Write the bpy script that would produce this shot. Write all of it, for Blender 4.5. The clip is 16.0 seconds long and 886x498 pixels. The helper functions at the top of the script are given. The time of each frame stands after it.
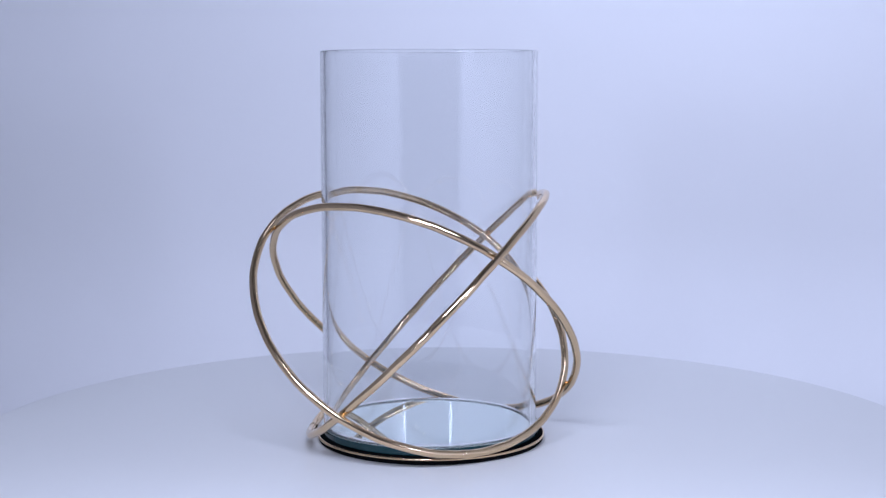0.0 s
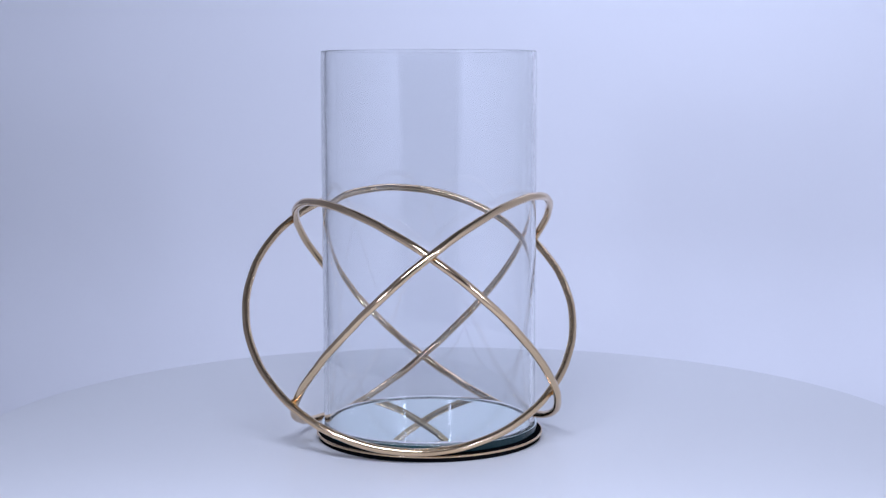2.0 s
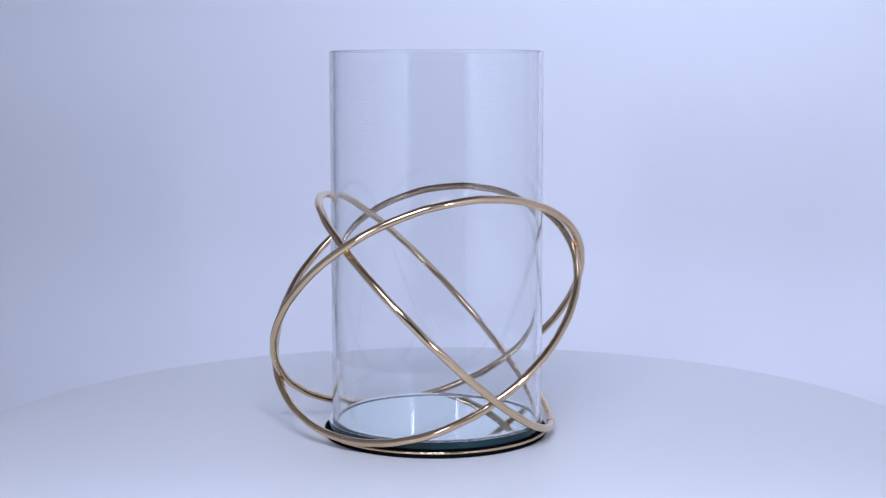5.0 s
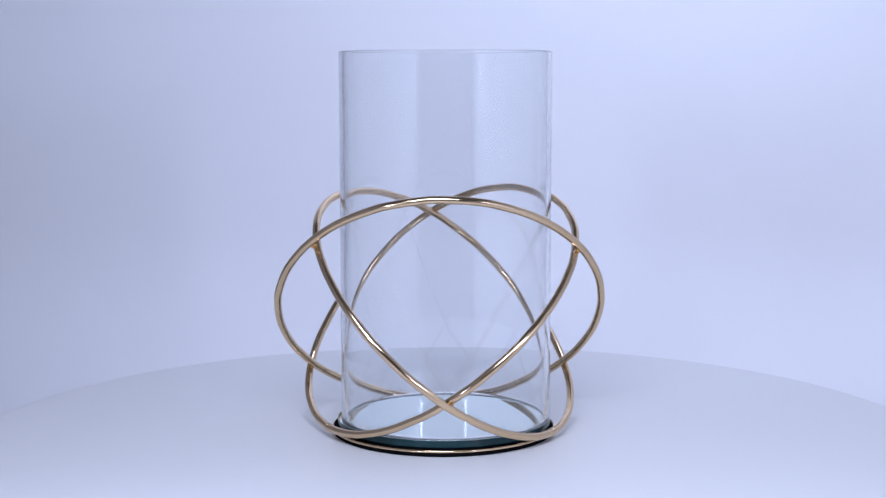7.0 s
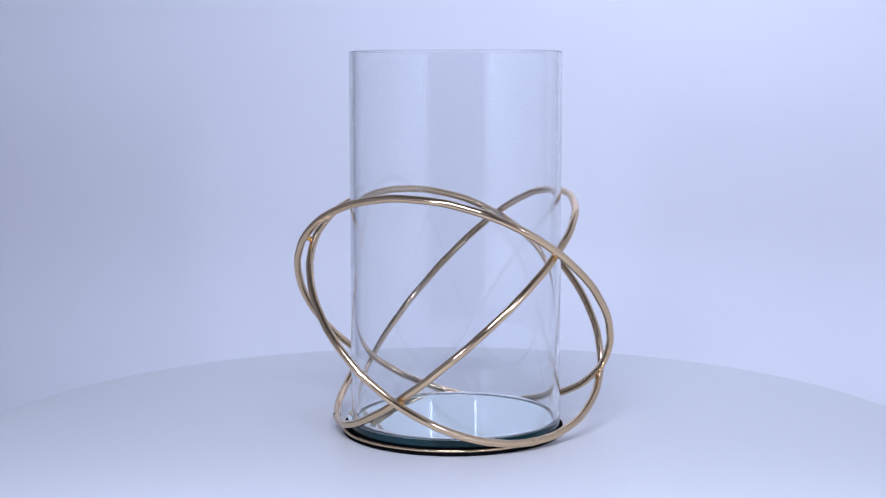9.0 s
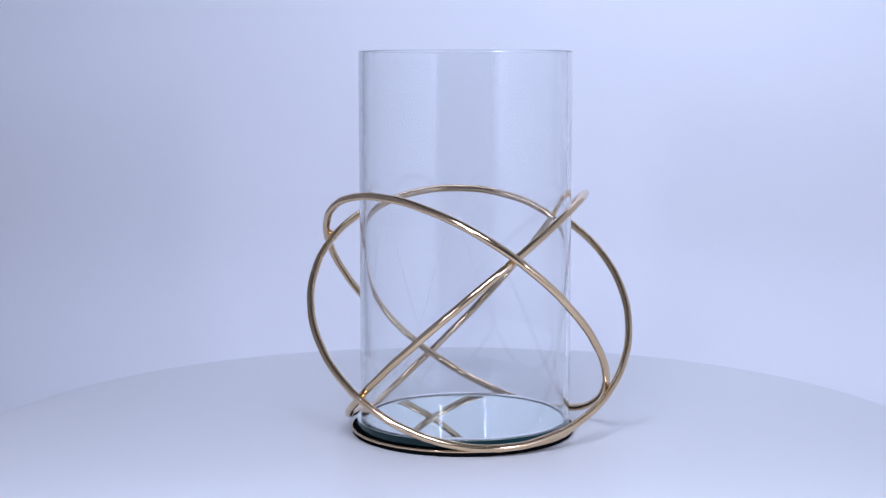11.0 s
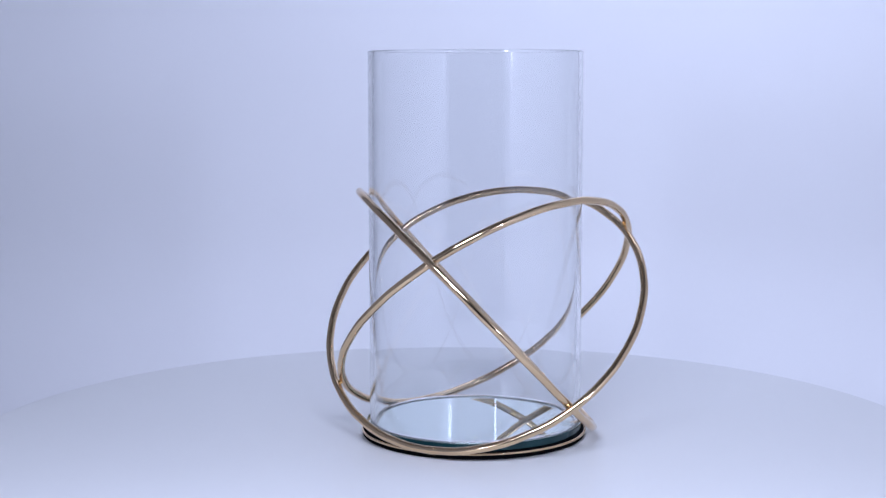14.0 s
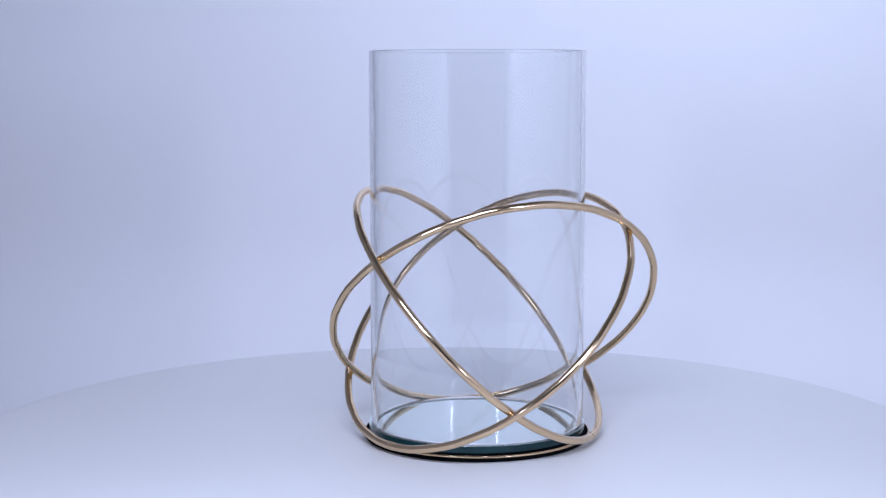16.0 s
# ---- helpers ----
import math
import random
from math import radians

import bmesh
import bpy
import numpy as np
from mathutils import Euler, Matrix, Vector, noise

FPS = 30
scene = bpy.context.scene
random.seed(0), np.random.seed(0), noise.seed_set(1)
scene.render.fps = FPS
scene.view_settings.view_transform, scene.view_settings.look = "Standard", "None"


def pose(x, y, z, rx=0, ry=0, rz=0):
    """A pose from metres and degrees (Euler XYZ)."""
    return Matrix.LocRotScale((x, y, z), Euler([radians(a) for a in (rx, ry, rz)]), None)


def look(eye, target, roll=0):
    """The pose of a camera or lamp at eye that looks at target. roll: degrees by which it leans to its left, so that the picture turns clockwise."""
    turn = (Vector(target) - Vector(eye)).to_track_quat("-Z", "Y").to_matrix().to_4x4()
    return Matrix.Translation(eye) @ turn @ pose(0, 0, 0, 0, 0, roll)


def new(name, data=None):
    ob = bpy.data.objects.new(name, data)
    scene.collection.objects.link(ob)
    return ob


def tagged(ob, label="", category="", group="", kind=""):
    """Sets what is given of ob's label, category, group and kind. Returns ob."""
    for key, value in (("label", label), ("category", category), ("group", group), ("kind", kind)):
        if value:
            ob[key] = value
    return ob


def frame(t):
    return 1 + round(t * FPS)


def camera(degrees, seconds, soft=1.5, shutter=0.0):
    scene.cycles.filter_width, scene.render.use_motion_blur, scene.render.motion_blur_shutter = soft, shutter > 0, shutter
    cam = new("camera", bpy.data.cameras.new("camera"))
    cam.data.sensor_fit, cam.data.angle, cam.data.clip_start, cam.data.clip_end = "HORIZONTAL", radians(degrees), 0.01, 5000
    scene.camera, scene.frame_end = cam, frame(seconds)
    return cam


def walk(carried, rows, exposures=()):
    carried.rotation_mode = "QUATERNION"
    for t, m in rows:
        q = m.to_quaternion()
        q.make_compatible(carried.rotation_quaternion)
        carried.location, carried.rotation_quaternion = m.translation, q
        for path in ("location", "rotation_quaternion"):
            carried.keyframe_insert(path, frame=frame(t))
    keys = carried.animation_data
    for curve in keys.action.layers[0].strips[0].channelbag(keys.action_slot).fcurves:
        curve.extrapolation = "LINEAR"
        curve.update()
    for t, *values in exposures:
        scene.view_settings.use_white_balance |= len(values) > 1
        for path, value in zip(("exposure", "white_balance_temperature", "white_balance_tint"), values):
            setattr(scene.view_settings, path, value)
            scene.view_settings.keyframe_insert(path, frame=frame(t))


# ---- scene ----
# One fixed camera, one metre from a candle holder that turns on a round white display turntable.
cam = camera(33.09, 16.0, soft=1.3, shutter=0.5)
EYE = pose(0, -1.041, 0.2553, 83.316, 0.076, 0)
walk(cam, [(0, EYE), (16, EYE)], exposures=[(0, -0.07), (4.2, -0.07), (6.3, 0.0), (16, 0.0)])

# ---- turning: the turntable's axis, the holder's way round it ----
AXIS_X, RATE, OFFSET, PHASE = 0.0068, 12.2685, 0.0170, 17.754


def turn_at(t):
    return -RATE * (t - 7.0)


def holder_at(t):
    a = radians(90 + PHASE + turn_at(t))
    return AXIS_X + OFFSET * math.cos(a), OFFSET * math.sin(a)


# ---- light: two strip lights at the front edges of a white booth with an added grey roof, and a dim room ----
COOL = (0.606, 0.682, 1.0)
world = bpy.data.worlds.new("studio_air")
scene.world = world
world.use_nodes = True
world.node_tree.nodes["Background"].inputs[0].default_value = (0.30, 0.34, 0.48, 1)
world.node_tree.nodes["Background"].inputs[1].default_value = 0.25


def area_lamp(name, eye, target, wide, high, watts, colour=COOL):
    data = bpy.data.lights.new(name, "AREA")
    data.shape, data.size, data.size_y, data.energy, data.color = "RECTANGLE", wide, high, watts, colour
    ob = new(name, data)
    ob.matrix_world = look(eye, target)
    return ob


area_lamp("strip_lamp", (-0.500, -1.07, 0.352), (0.2, 0.3, 0.20), 0.065, 0.13, 2.95)
area_lamp("strip_lamp", (0.575, -0.97, 0.350), (0.1, 0.5, 0.35), 0.065, 0.13, 2.6)
area_lamp("softbox_lamp", (-0.04, -0.65, 0.55), (0.04, -0.38, 0.0), 0.36, 0.11, 6.6, (0.63, 0.69, 0.95))
# added fill without a known source, brightens the backdrop against the turntable
backdrop_fill = area_lamp("backdrop_fill", (0.26, 0.22, 1.30), (0.24, 0.86, 0.56), 0.7, 0.18, 5.0)
backdrop_fill.data.spread = radians(110)


# ---- materials ----
def material(name, colour, rough=0.5, metal=0.0, **more):
    m = bpy.data.materials.new(name)
    m.use_nodes = True
    b = m.node_tree.nodes["Principled BSDF"]
    b.inputs["Base Color"].default_value = (*colour, 1)
    b.inputs["Roughness"].default_value = rough
    b.inputs["Metallic"].default_value = metal
    for key, value in more.items():
        b.inputs[key.replace("_", " ")].default_value = value
    return m


def grained(m, colour, other, scale, fine, rough, bump=0.0, detail=6.0):
    """Two scales of noise in colour and roughness, and a fine relief."""
    nt = m.node_tree
    b = nt.nodes["Principled BSDF"]
    co = nt.nodes.new("ShaderNodeTexCoord")
    big, small = nt.nodes.new("ShaderNodeTexNoise"), nt.nodes.new("ShaderNodeTexNoise")
    big.inputs["Scale"].default_value, small.inputs["Scale"].default_value = scale, fine
    big.inputs["Detail"].default_value = small.inputs["Detail"].default_value = detail
    mix = nt.nodes.new("ShaderNodeMix")
    mix.data_type = "RGBA"
    mix.inputs[6].default_value, mix.inputs[7].default_value = (*colour, 1), (*other, 1)
    add = nt.nodes.new("ShaderNodeMath")
    add.operation = "MULTIPLY_ADD"
    add.inputs[1].default_value = 0.35
    rr = nt.nodes.new("ShaderNodeMapRange")
    rr.inputs["To Min"].default_value, rr.inputs["To Max"].default_value = rough
    for n in (big, small):
        nt.links.new(co.outputs["Object"], n.inputs["Vector"])
    nt.links.new(small.outputs[0], add.inputs[0])
    nt.links.new(big.outputs[0], add.inputs[2])
    nt.links.new(add.outputs[0], mix.inputs[0])
    nt.links.new(mix.outputs[2], b.inputs["Base Color"])
    nt.links.new(small.outputs[0], rr.inputs["Value"])
    nt.links.new(rr.outputs[0], b.inputs["Roughness"])
    if bump:
        bu = nt.nodes.new("ShaderNodeBump")
        bu.inputs["Strength"].default_value, bu.inputs["Distance"].default_value = bump, 0.0004
        nt.links.new(small.outputs[0], bu.inputs["Height"])
        nt.links.new(bu.outputs[0], b.inputs["Normal"])
    return m


GOLD = grained(material("champagne_gold", (0.80, 0.57, 0.31), 0.16, 1.0), (0.64, 0.463, 0.28), (0.74, 0.55, 0.35), 40, 900, (0.09, 0.17), 0.06)
BRAZE = grained(material("brass_braze", (0.80, 0.45, 0.14), 0.25, 1.0), (0.58, 0.29, 0.08), (0.70, 0.40, 0.14), 200, 1500, (0.18, 0.35), 0.2)
MIRROR = material("silvered_glass", (0.71, 0.81, 0.79), 0.015, 1.0)
TEAL = grained(material("cut_glass_edge", (0.03, 0.12, 0.13), 0.12, 0.0), (0.001, 0.010, 0.012), (0.012, 0.045, 0.050), 60, 500, (0.08, 0.22), 0.2)
TEAL.node_tree.nodes["Principled BSDF"].inputs["Specular IOR Level"].default_value = 0.25
BLACK = grained(material("black_felt", (0.008, 0.008, 0.010), 0.9), (0.0015, 0.0015, 0.002), (0.004, 0.004, 0.0045), 80, 1500, (0.9, 1.0), 0.3)
BLACK.node_tree.nodes["Principled BSDF"].inputs["Specular IOR Level"].default_value = 0.02
GLASS = material("clear_glass", (0.985, 0.995, 1.0), 0.0, 0.0, Transmission_Weight=1.0, IOR=1.5)
GROUND = material("ground_glass", (0.90, 0.93, 0.91), 0.22, 0.0, Transmission_Weight=0.88, IOR=1.5)
LAMINATE = grained(material("white_laminate", (0.68, 0.66, 0.60), 0.3), (0.755, 0.76, 0.74), (0.79, 0.795, 0.775), 5, 600, (0.30, 0.42), 0.03)
LAMINATE.node_tree.nodes["Principled BSDF"].inputs["Specular IOR Level"].default_value = 0.34
PAPER = grained(material("white_paper", (0.82, 0.82, 0.82), 0.8), (0.80, 0.80, 0.80), (0.84, 0.84, 0.84), 2, 300, (0.75, 0.9), 0.05)
ROOM = grained(material("grey_paint", (0.30, 0.30, 0.31), 0.8), (0.50, 0.50, 0.51), (0.56, 0.56, 0.57), 1.5, 80, (0.7, 0.9), 0.1)
# the weaker light on the left side, put into the left panel's colour
SHADE_GREY = grained(material("left_shade_grey", (0.30, 0.30, 0.31), 0.8), (0.31, 0.31, 0.32), (0.36, 0.36, 0.37), 1.5, 80, (0.7, 0.9), 0.1)
DIM = grained(material("dark_grey_paint", (0.12, 0.12, 0.12), 0.8), (0.17, 0.17, 0.17), (0.22, 0.22, 0.22), 1.5, 80, (0.7, 0.9), 0.1)
DARK = material("dark_metal", (0.04, 0.04, 0.045), 0.45, 0.3)


# ---- mesh helpers ----
def part(name, bm, mat, parent=None, label="", smooth=True):
    """Links a bmesh as one mesh object under a thing."""
    me = bpy.data.meshes.new(name)
    bmesh.ops.recalc_face_normals(bm, faces=bm.faces)
    if smooth:
        for f in bm.faces:
            f.smooth = True
    bm.to_mesh(me)
    bm.free()
    me.materials.append(mat)
    ob = new(name, me)
    ob.parent = parent
    return tagged(ob, label)


def lathe(profile, steps=128, closed=False):
    """Turns a profile of (radius, height) round the z axis; closed joins its last point to its first."""
    bm = bmesh.new()
    rings = []
    for r, z in profile:
        if r < 1e-6:
            rings.append([bm.verts.new((0, 0, z))] * steps)
        else:
            rings.append([bm.verts.new((r * math.cos(2 * math.pi * i / steps), r * math.sin(2 * math.pi * i / steps), z)) for i in range(steps)])
    pairs = list(zip(rings, rings[1:] + rings[:1])) if closed else list(zip(rings, rings[1:]))
    for a, b in pairs:
        for i in range(steps):
            j = (i + 1) % steps
            quad = []
            for v in (a[i], a[j], b[j], b[i]):
                if v not in quad:
                    quad.append(v)
            if len(quad) > 2:
                bm.faces.new(quad)
    return bm


def held(pts, closed=True):
    """Adds points close to both ends of each long straight run, so that it shades flat right up to its rounded ends."""
    out = []
    for a, b in zip(pts, pts[1:] + pts[:1] if closed else pts[1:]):
        out.append(a)
        gap = math.dist(a, b)
        if gap > 0.0025:
            for k in (0.0003 / gap, 1 - 0.0003 / gap):
                out.append((a[0] + (b[0] - a[0]) * k, a[1] + (b[1] - a[1]) * k))
    return out if closed else out + [pts[-1]]


def rounded(r_in, r_out, z0, z1, e, n=4):
    """A rectangle's outline with rounded corners, as a lathe profile."""
    pts = []
    for cx, cz, a0 in ((r_out - e, z0 + e, -90), (r_out - e, z1 - e, 0), (r_in + e, z1 - e, 90), (r_in + e, z0 + e, 180)):
        for k in range(n + 1):
            a = radians(a0 + 90 * k / n)
            pts.append((cx + e * math.cos(a), cz + e * math.sin(a)))
    return held(pts)


def disc_profile(r, z0, z1, e, n=4):
    pts = [(0, z0)]
    for cz, a0 in ((z0 + e, -90), (z1 - e, 0)):
        for k in range(n + 1):
            a = radians(a0 + 90 * k / n)
            pts.append((r - e + e * math.cos(a), cz + e * math.sin(a)))
    return held(pts + [(0, z1)], False)


def tube(points, radius, sides=16):
    """A closed round wire along points."""
    bm = bmesh.new()
    n = len(points)
    loops = []
    for i, p in enumerate(points):
        d = (points[(i + 1) % n] - points[i - 1]).normalized()
        out = (p - d * p.dot(d)).normalized()
        side = d.cross(out)
        loops.append([bm.verts.new(p + radius * (math.cos(2 * math.pi * k / sides) * out + math.sin(2 * math.pi * k / sides) * side)) for k in range(sides)])
    for i in range(n):
        a, b = loops[i], loops[(i + 1) % n]
        for k in range(sides):
            bm.faces.new((a[k], b[k], b[(k + 1) % sides], a[(k + 1) % sides]))
    return bm


def box(x0, x1, y0, y1, z0, z1, bevel=0.0):
    bm = bmesh.new()
    bmesh.ops.create_cube(bm, size=1, matrix=Matrix.Translation(((x0 + x1) / 2, (y0 + y1) / 2, (z0 + z1) / 2)) @ Matrix.Diagonal((x1 - x0, y1 - y0, z1 - z0, 1)))
    if bevel:
        bmesh.ops.bevel(bm, geom=bm.edges[:], offset=bevel, segments=2, affect="EDGES")
    return bm


# ---- the booth and the room round it ----
def structure(name, bm, mat, label, category, smooth=False):
    return tagged(part(name, bm, mat, None, "", smooth), label, category, "", "structure")


def sweep(wide, depth_back, curve, floor_z, top, front):
    """A sheet of paper that runs along the floor and curves up into the wall behind."""
    line = [(front, floor_z)]
    for k in range(17):
        a = radians(90 * k / 16)
        line.append((depth_back - curve + curve * math.sin(a), floor_z + curve - curve * math.cos(a)))
    line.append((depth_back, top))
    bm = bmesh.new()
    rows = []
    for lift in (0.0, -0.004):
        for y, z in line:
            rows.append([bm.verts.new((x, y - lift, z + lift)) for x in (-wide, wide)])
    n = len(line)
    for a in range(n - 1):
        bm.faces.new((rows[a][0], rows[a][1], rows[a + 1][1], rows[a + 1][0]))
        bm.faces.new((rows[n + a][0], rows[n + a + 1][0], rows[n + a + 1][1], rows[n + a][1]))
    return bm


FLOOR_Z = -0.16
structure("backdrop", sweep(0.66, 0.86, 0.22, FLOOR_Z, 1.40, -0.62), PAPER, "seamless white paper backdrop behind the turntable", "backdrop", True)
# out of view: the left panel is greyed so that less light bounces from it
structure("wall_left", box(-0.70, -0.66, -1.10, 1.00, FLOOR_Z - 0.02, 1.40), SHADE_GREY, "unseen side panel of the photo booth, greyed to dim the left side", "wall")
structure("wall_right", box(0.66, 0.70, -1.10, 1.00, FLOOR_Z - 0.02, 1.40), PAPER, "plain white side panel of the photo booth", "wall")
# added out of view: lifts the dark reflections in the gold wire
structure("reflected_roof", box(-0.70, 0.70, -1.10, 1.00, 1.4005, 1.43), DIM, "plain grey panel added over the photo booth for the wires to reflect", "ceiling")
structure("floor", box(-3.0, 3.0, -3.5, 2.0, FLOOR_Z - 0.20, FLOOR_Z - 0.02), ROOM, "plain grey studio floor", "floor")
structure("wall_front", box(-3.0, 3.0, -3.6, -3.5, FLOOR_Z - 0.2, 2.4), ROOM, "plain grey studio wall", "wall")
structure("wall_back", box(-3.0, 3.0, 2.0, 2.1, FLOOR_Z - 0.2, 2.4), DIM, "plain dark grey studio wall", "wall")
structure("wall_west", box(-3.1, -3.0, -3.6, 2.1, FLOOR_Z - 0.2, 2.4), DIM, "plain dark grey studio wall", "wall")
structure("wall_east", box(3.0, 3.1, -3.6, 2.1, FLOOR_Z - 0.2, 2.4), DIM, "plain dark grey studio wall", "wall")
structure("ceiling", box(-3.1, 3.1, -3.6, 2.1, 2.4, 2.5), DIM, "plain dark grey studio ceiling", "ceiling")


# ---- the turntable ----
def make_turntable():
    thing = tagged(new("turntable"), "round white laminate display turntable with a rounded rim", "turntable")
    part("top", lathe(disc_profile(0.351, -0.022, 0.0, 0.006), 192), LAMINATE, thing)
    part("hub", lathe(disc_profile(0.10, -0.060, -0.0225, 0.003), 96), DARK, thing, "dark round hub")
    part("foot", lathe(disc_profile(0.22, FLOOR_Z + 0.0005, -0.0605, 0.006), 96), LAMINATE, thing, "white round drum")
    return thing


# ---- the candle holder ----
WIRE = 0.0027
# radius, centre, tilt, side of the low point, slight bends in and out of the plane
HOOPS = (
    (0.11657, (-0.00416, 0.00127, 0.08913), 45.657, 182.426, (0.00078, -0.00030, -0.00020, 0.00012, 0.00007, 0.00046, 0.00023, 0.00028)),
    (0.11569, (0.00173, 0.00513, 0.08845), 44.750, 60.699, (0.00017, -0.00054, 0.00080, 0.00015, -0.00048, -0.00014, 0.00027, 0.00021)),
    (0.11607, (-0.00769, 0.01056, 0.08958), 44.150, -53.598, (0.00042, -0.00006, 0.00049, 0.00023, -0.00006, 0.00259, -0.00021, -0.00066)),
)


def hoop_point(hoop, a):
    r, c, tilt, side, h = hoop
    g, t = radians(side - 90), radians(tilt)
    out, along = Vector((math.cos(g), math.sin(g), 0)), Vector((-math.sin(g), math.cos(g), 0))
    low = out * math.cos(t) - Vector((0, 0, 1)) * math.sin(t)
    w = (math.cos(2 * a), math.sin(2 * a), math.cos(3 * a), math.sin(3 * a))
    rad = r + sum(x * y for x, y in zip(h[:4], w))
    off = sum(x * y for x, y in zip(h[4:], w))
    # the slight waviness of a hand-bent wire
    rad += 0.00010 * math.sin(23 * a + side) + 0.00004 * math.sin(41 * a + 2 * side)
    off += 0.00010 * math.sin(19 * a - side) + 0.00004 * math.sin(37 * a + side)
    return Vector(c) + rad * (math.cos(a) * low + math.sin(a) * along) + off * low.cross(along)


BASE = (-0.0017, -0.0009)
MIRROR_TOP = 0.0106


SEAMS = (238, 0, 236)


def joint(p, q, dp, dq, parent, size=0.0019, mat=BRAZE, label="small brassy brazed joint"):
    """A small uneven bead of braze that bridges two wires where they touch."""
    bm = bmesh.new()
    bmesh.ops.create_icosphere(bm, subdivisions=3, radius=1.0)
    axis = (q - p).normalized()
    side = (dp.normalized() + dq.normalized()).normalized()
    other = axis.cross(side).normalized()
    side = other.cross(axis)
    half = (q - p).length / 2
    turn = Matrix((side, other, axis)).transposed()
    for v in bm.verts:
        k = 1 + 0.16 * noise.noise(v.co * 1.7 + p * 300)
        v.co = (p + q) / 2 + turn @ Vector((v.co.x * size * 1.35 * k, v.co.y * size * k, v.co.z * max(half, 0.0016) * k))
    return part("joint", bm, mat, parent, label)


def seam(p, d, parent):
    """The welded butt seam of a hoop: two slim raised beads round the wire."""
    bm = lathe(rounded(WIRE - 0.0004, WIRE + 0.00022, -0.0020, -0.0004, 0.0003, 3), 24, True)
    other = lathe(rounded(WIRE - 0.0004, WIRE + 0.00022, 0.0004, 0.0020, 0.0003, 3), 24, True)
    spare = bpy.data.meshes.new("seam")
    other.to_mesh(spare)
    other.free()
    bm.from_mesh(spare)
    bpy.data.meshes.remove(spare)
    bm.transform(Matrix.Translation(p) @ d.to_track_quat("Z", "X").to_matrix().to_4x4())
    return part("seam", bm, GOLD, parent, "ground butt seam")


def make_holder():
    thing = tagged(new("candle_holder"), "champagne gold wire candle holder, three crossed hoops on a mirror base", "candle holder")
    plate = part("base_plate", lathe(disc_profile(0.0792, 0.0, 0.0050, 0.0008), 128), BLACK, thing, "black felt-covered base plate")
    plate.location = (*BASE, 0)
    rim = [Vector((BASE[0] + 0.0793 * math.cos(2 * math.pi * i / 160), BASE[1] + 0.0793 * math.sin(2 * math.pi * i / 160), 0.0037)) for i in range(160)]
    part("base_ring", tube(rim, 0.00095, 12), GOLD, thing, "thin gold wire rim")
    mirror = part("mirror", lathe(disc_profile(0.07645, 0.0052, MIRROR_TOP - 0.0002, 0.0006), 160), TEAL, thing, "round mirror with a teal cut-glass edge")
    mirror.location = (-0.0012, -0.0006, 0)
    part("mirror_face", lathe(disc_profile(0.0765, MIRROR_TOP - 0.0003, MIRROR_TOP, 0.0001, 2), 160), MIRROR, mirror)
    n = 240
    lines = [[hoop_point(h, 2 * math.pi * i / n) for i in range(n)] for h in HOOPS]
    hoops = [part("hoop", tube(line, WIRE), GOLD, thing) for line in lines]
    # brazed joints where two hoops touch, and a butt seam at the foot of each hoop
    for i, j in ((0, 1), (1, 2), (2, 0)):
        for turn in (131, 309):
            spans = [(a, b) for a in range(n) for b in range(n) if abs(a * 360 / n - turn) < 14 and abs((a + b) * 360 / n - 360) < 24]
            a, b = min(spans, key=lambda ab: (lines[i][ab[0]] - lines[j][ab[1]]).length)
            joint(lines[i][a], lines[j][b], lines[i][(a + 1) % n] - lines[i][a - 1], lines[j][(b + 1) % n] - lines[j][b - 1], hoops[i])
    for k, (line, hoop) in enumerate(zip(lines, hoops)):
        seam(line[SEAMS[k]], line[SEAMS[k] + 1] - line[SEAMS[k] - 1], hoop)
        foot = min(line, key=lambda p: p.z)
        flat = Vector((foot.x - BASE[0], foot.y - BASE[1], 0)).normalized()
        rest = Vector((BASE[0], BASE[1], 0.0037)) + flat * 0.0793
        joint(foot, rest, Vector((-flat.y, flat.x, 0)), Vector((-flat.y, flat.x, 0)), hoop, 0.0010, GOLD, "small gold foot weld")
    return thing


# ---- the glass cylinder ----
def make_glass():
    thing = tagged(new("glass_cylinder"), "clear glass hurricane cylinder standing on the mirror base", "glass cylinder")
    part("wall", lathe(rounded(0.0716, 0.0750, MIRROR_TOP + 0.0006, 0.2711, 0.0008), 192, True), GLASS, thing)
    part("foot", lathe(rounded(0.0717, 0.0749, MIRROR_TOP + 0.0002, MIRROR_TOP + 0.0008, 0.0002, 2), 192, True), GROUND, thing, "pale ground-glass foot")
    return thing


turntable = make_turntable()
holder = make_holder()
glass = make_glass()


def motions():
    times = [i * 0.5 for i in range(33)]
    walk(turntable, [(t, pose(AXIS_X, 0, 0, 0, 0, turn_at(t))) for t in times])
    walk(holder, [(t, pose(*holder_at(t), 0.0002, 0, 0, turn_at(t))) for t in times])
    walk(glass, [(t, pose(*holder_at(t), 0.0002, 0, 0, turn_at(t))) for t in times])


motions()
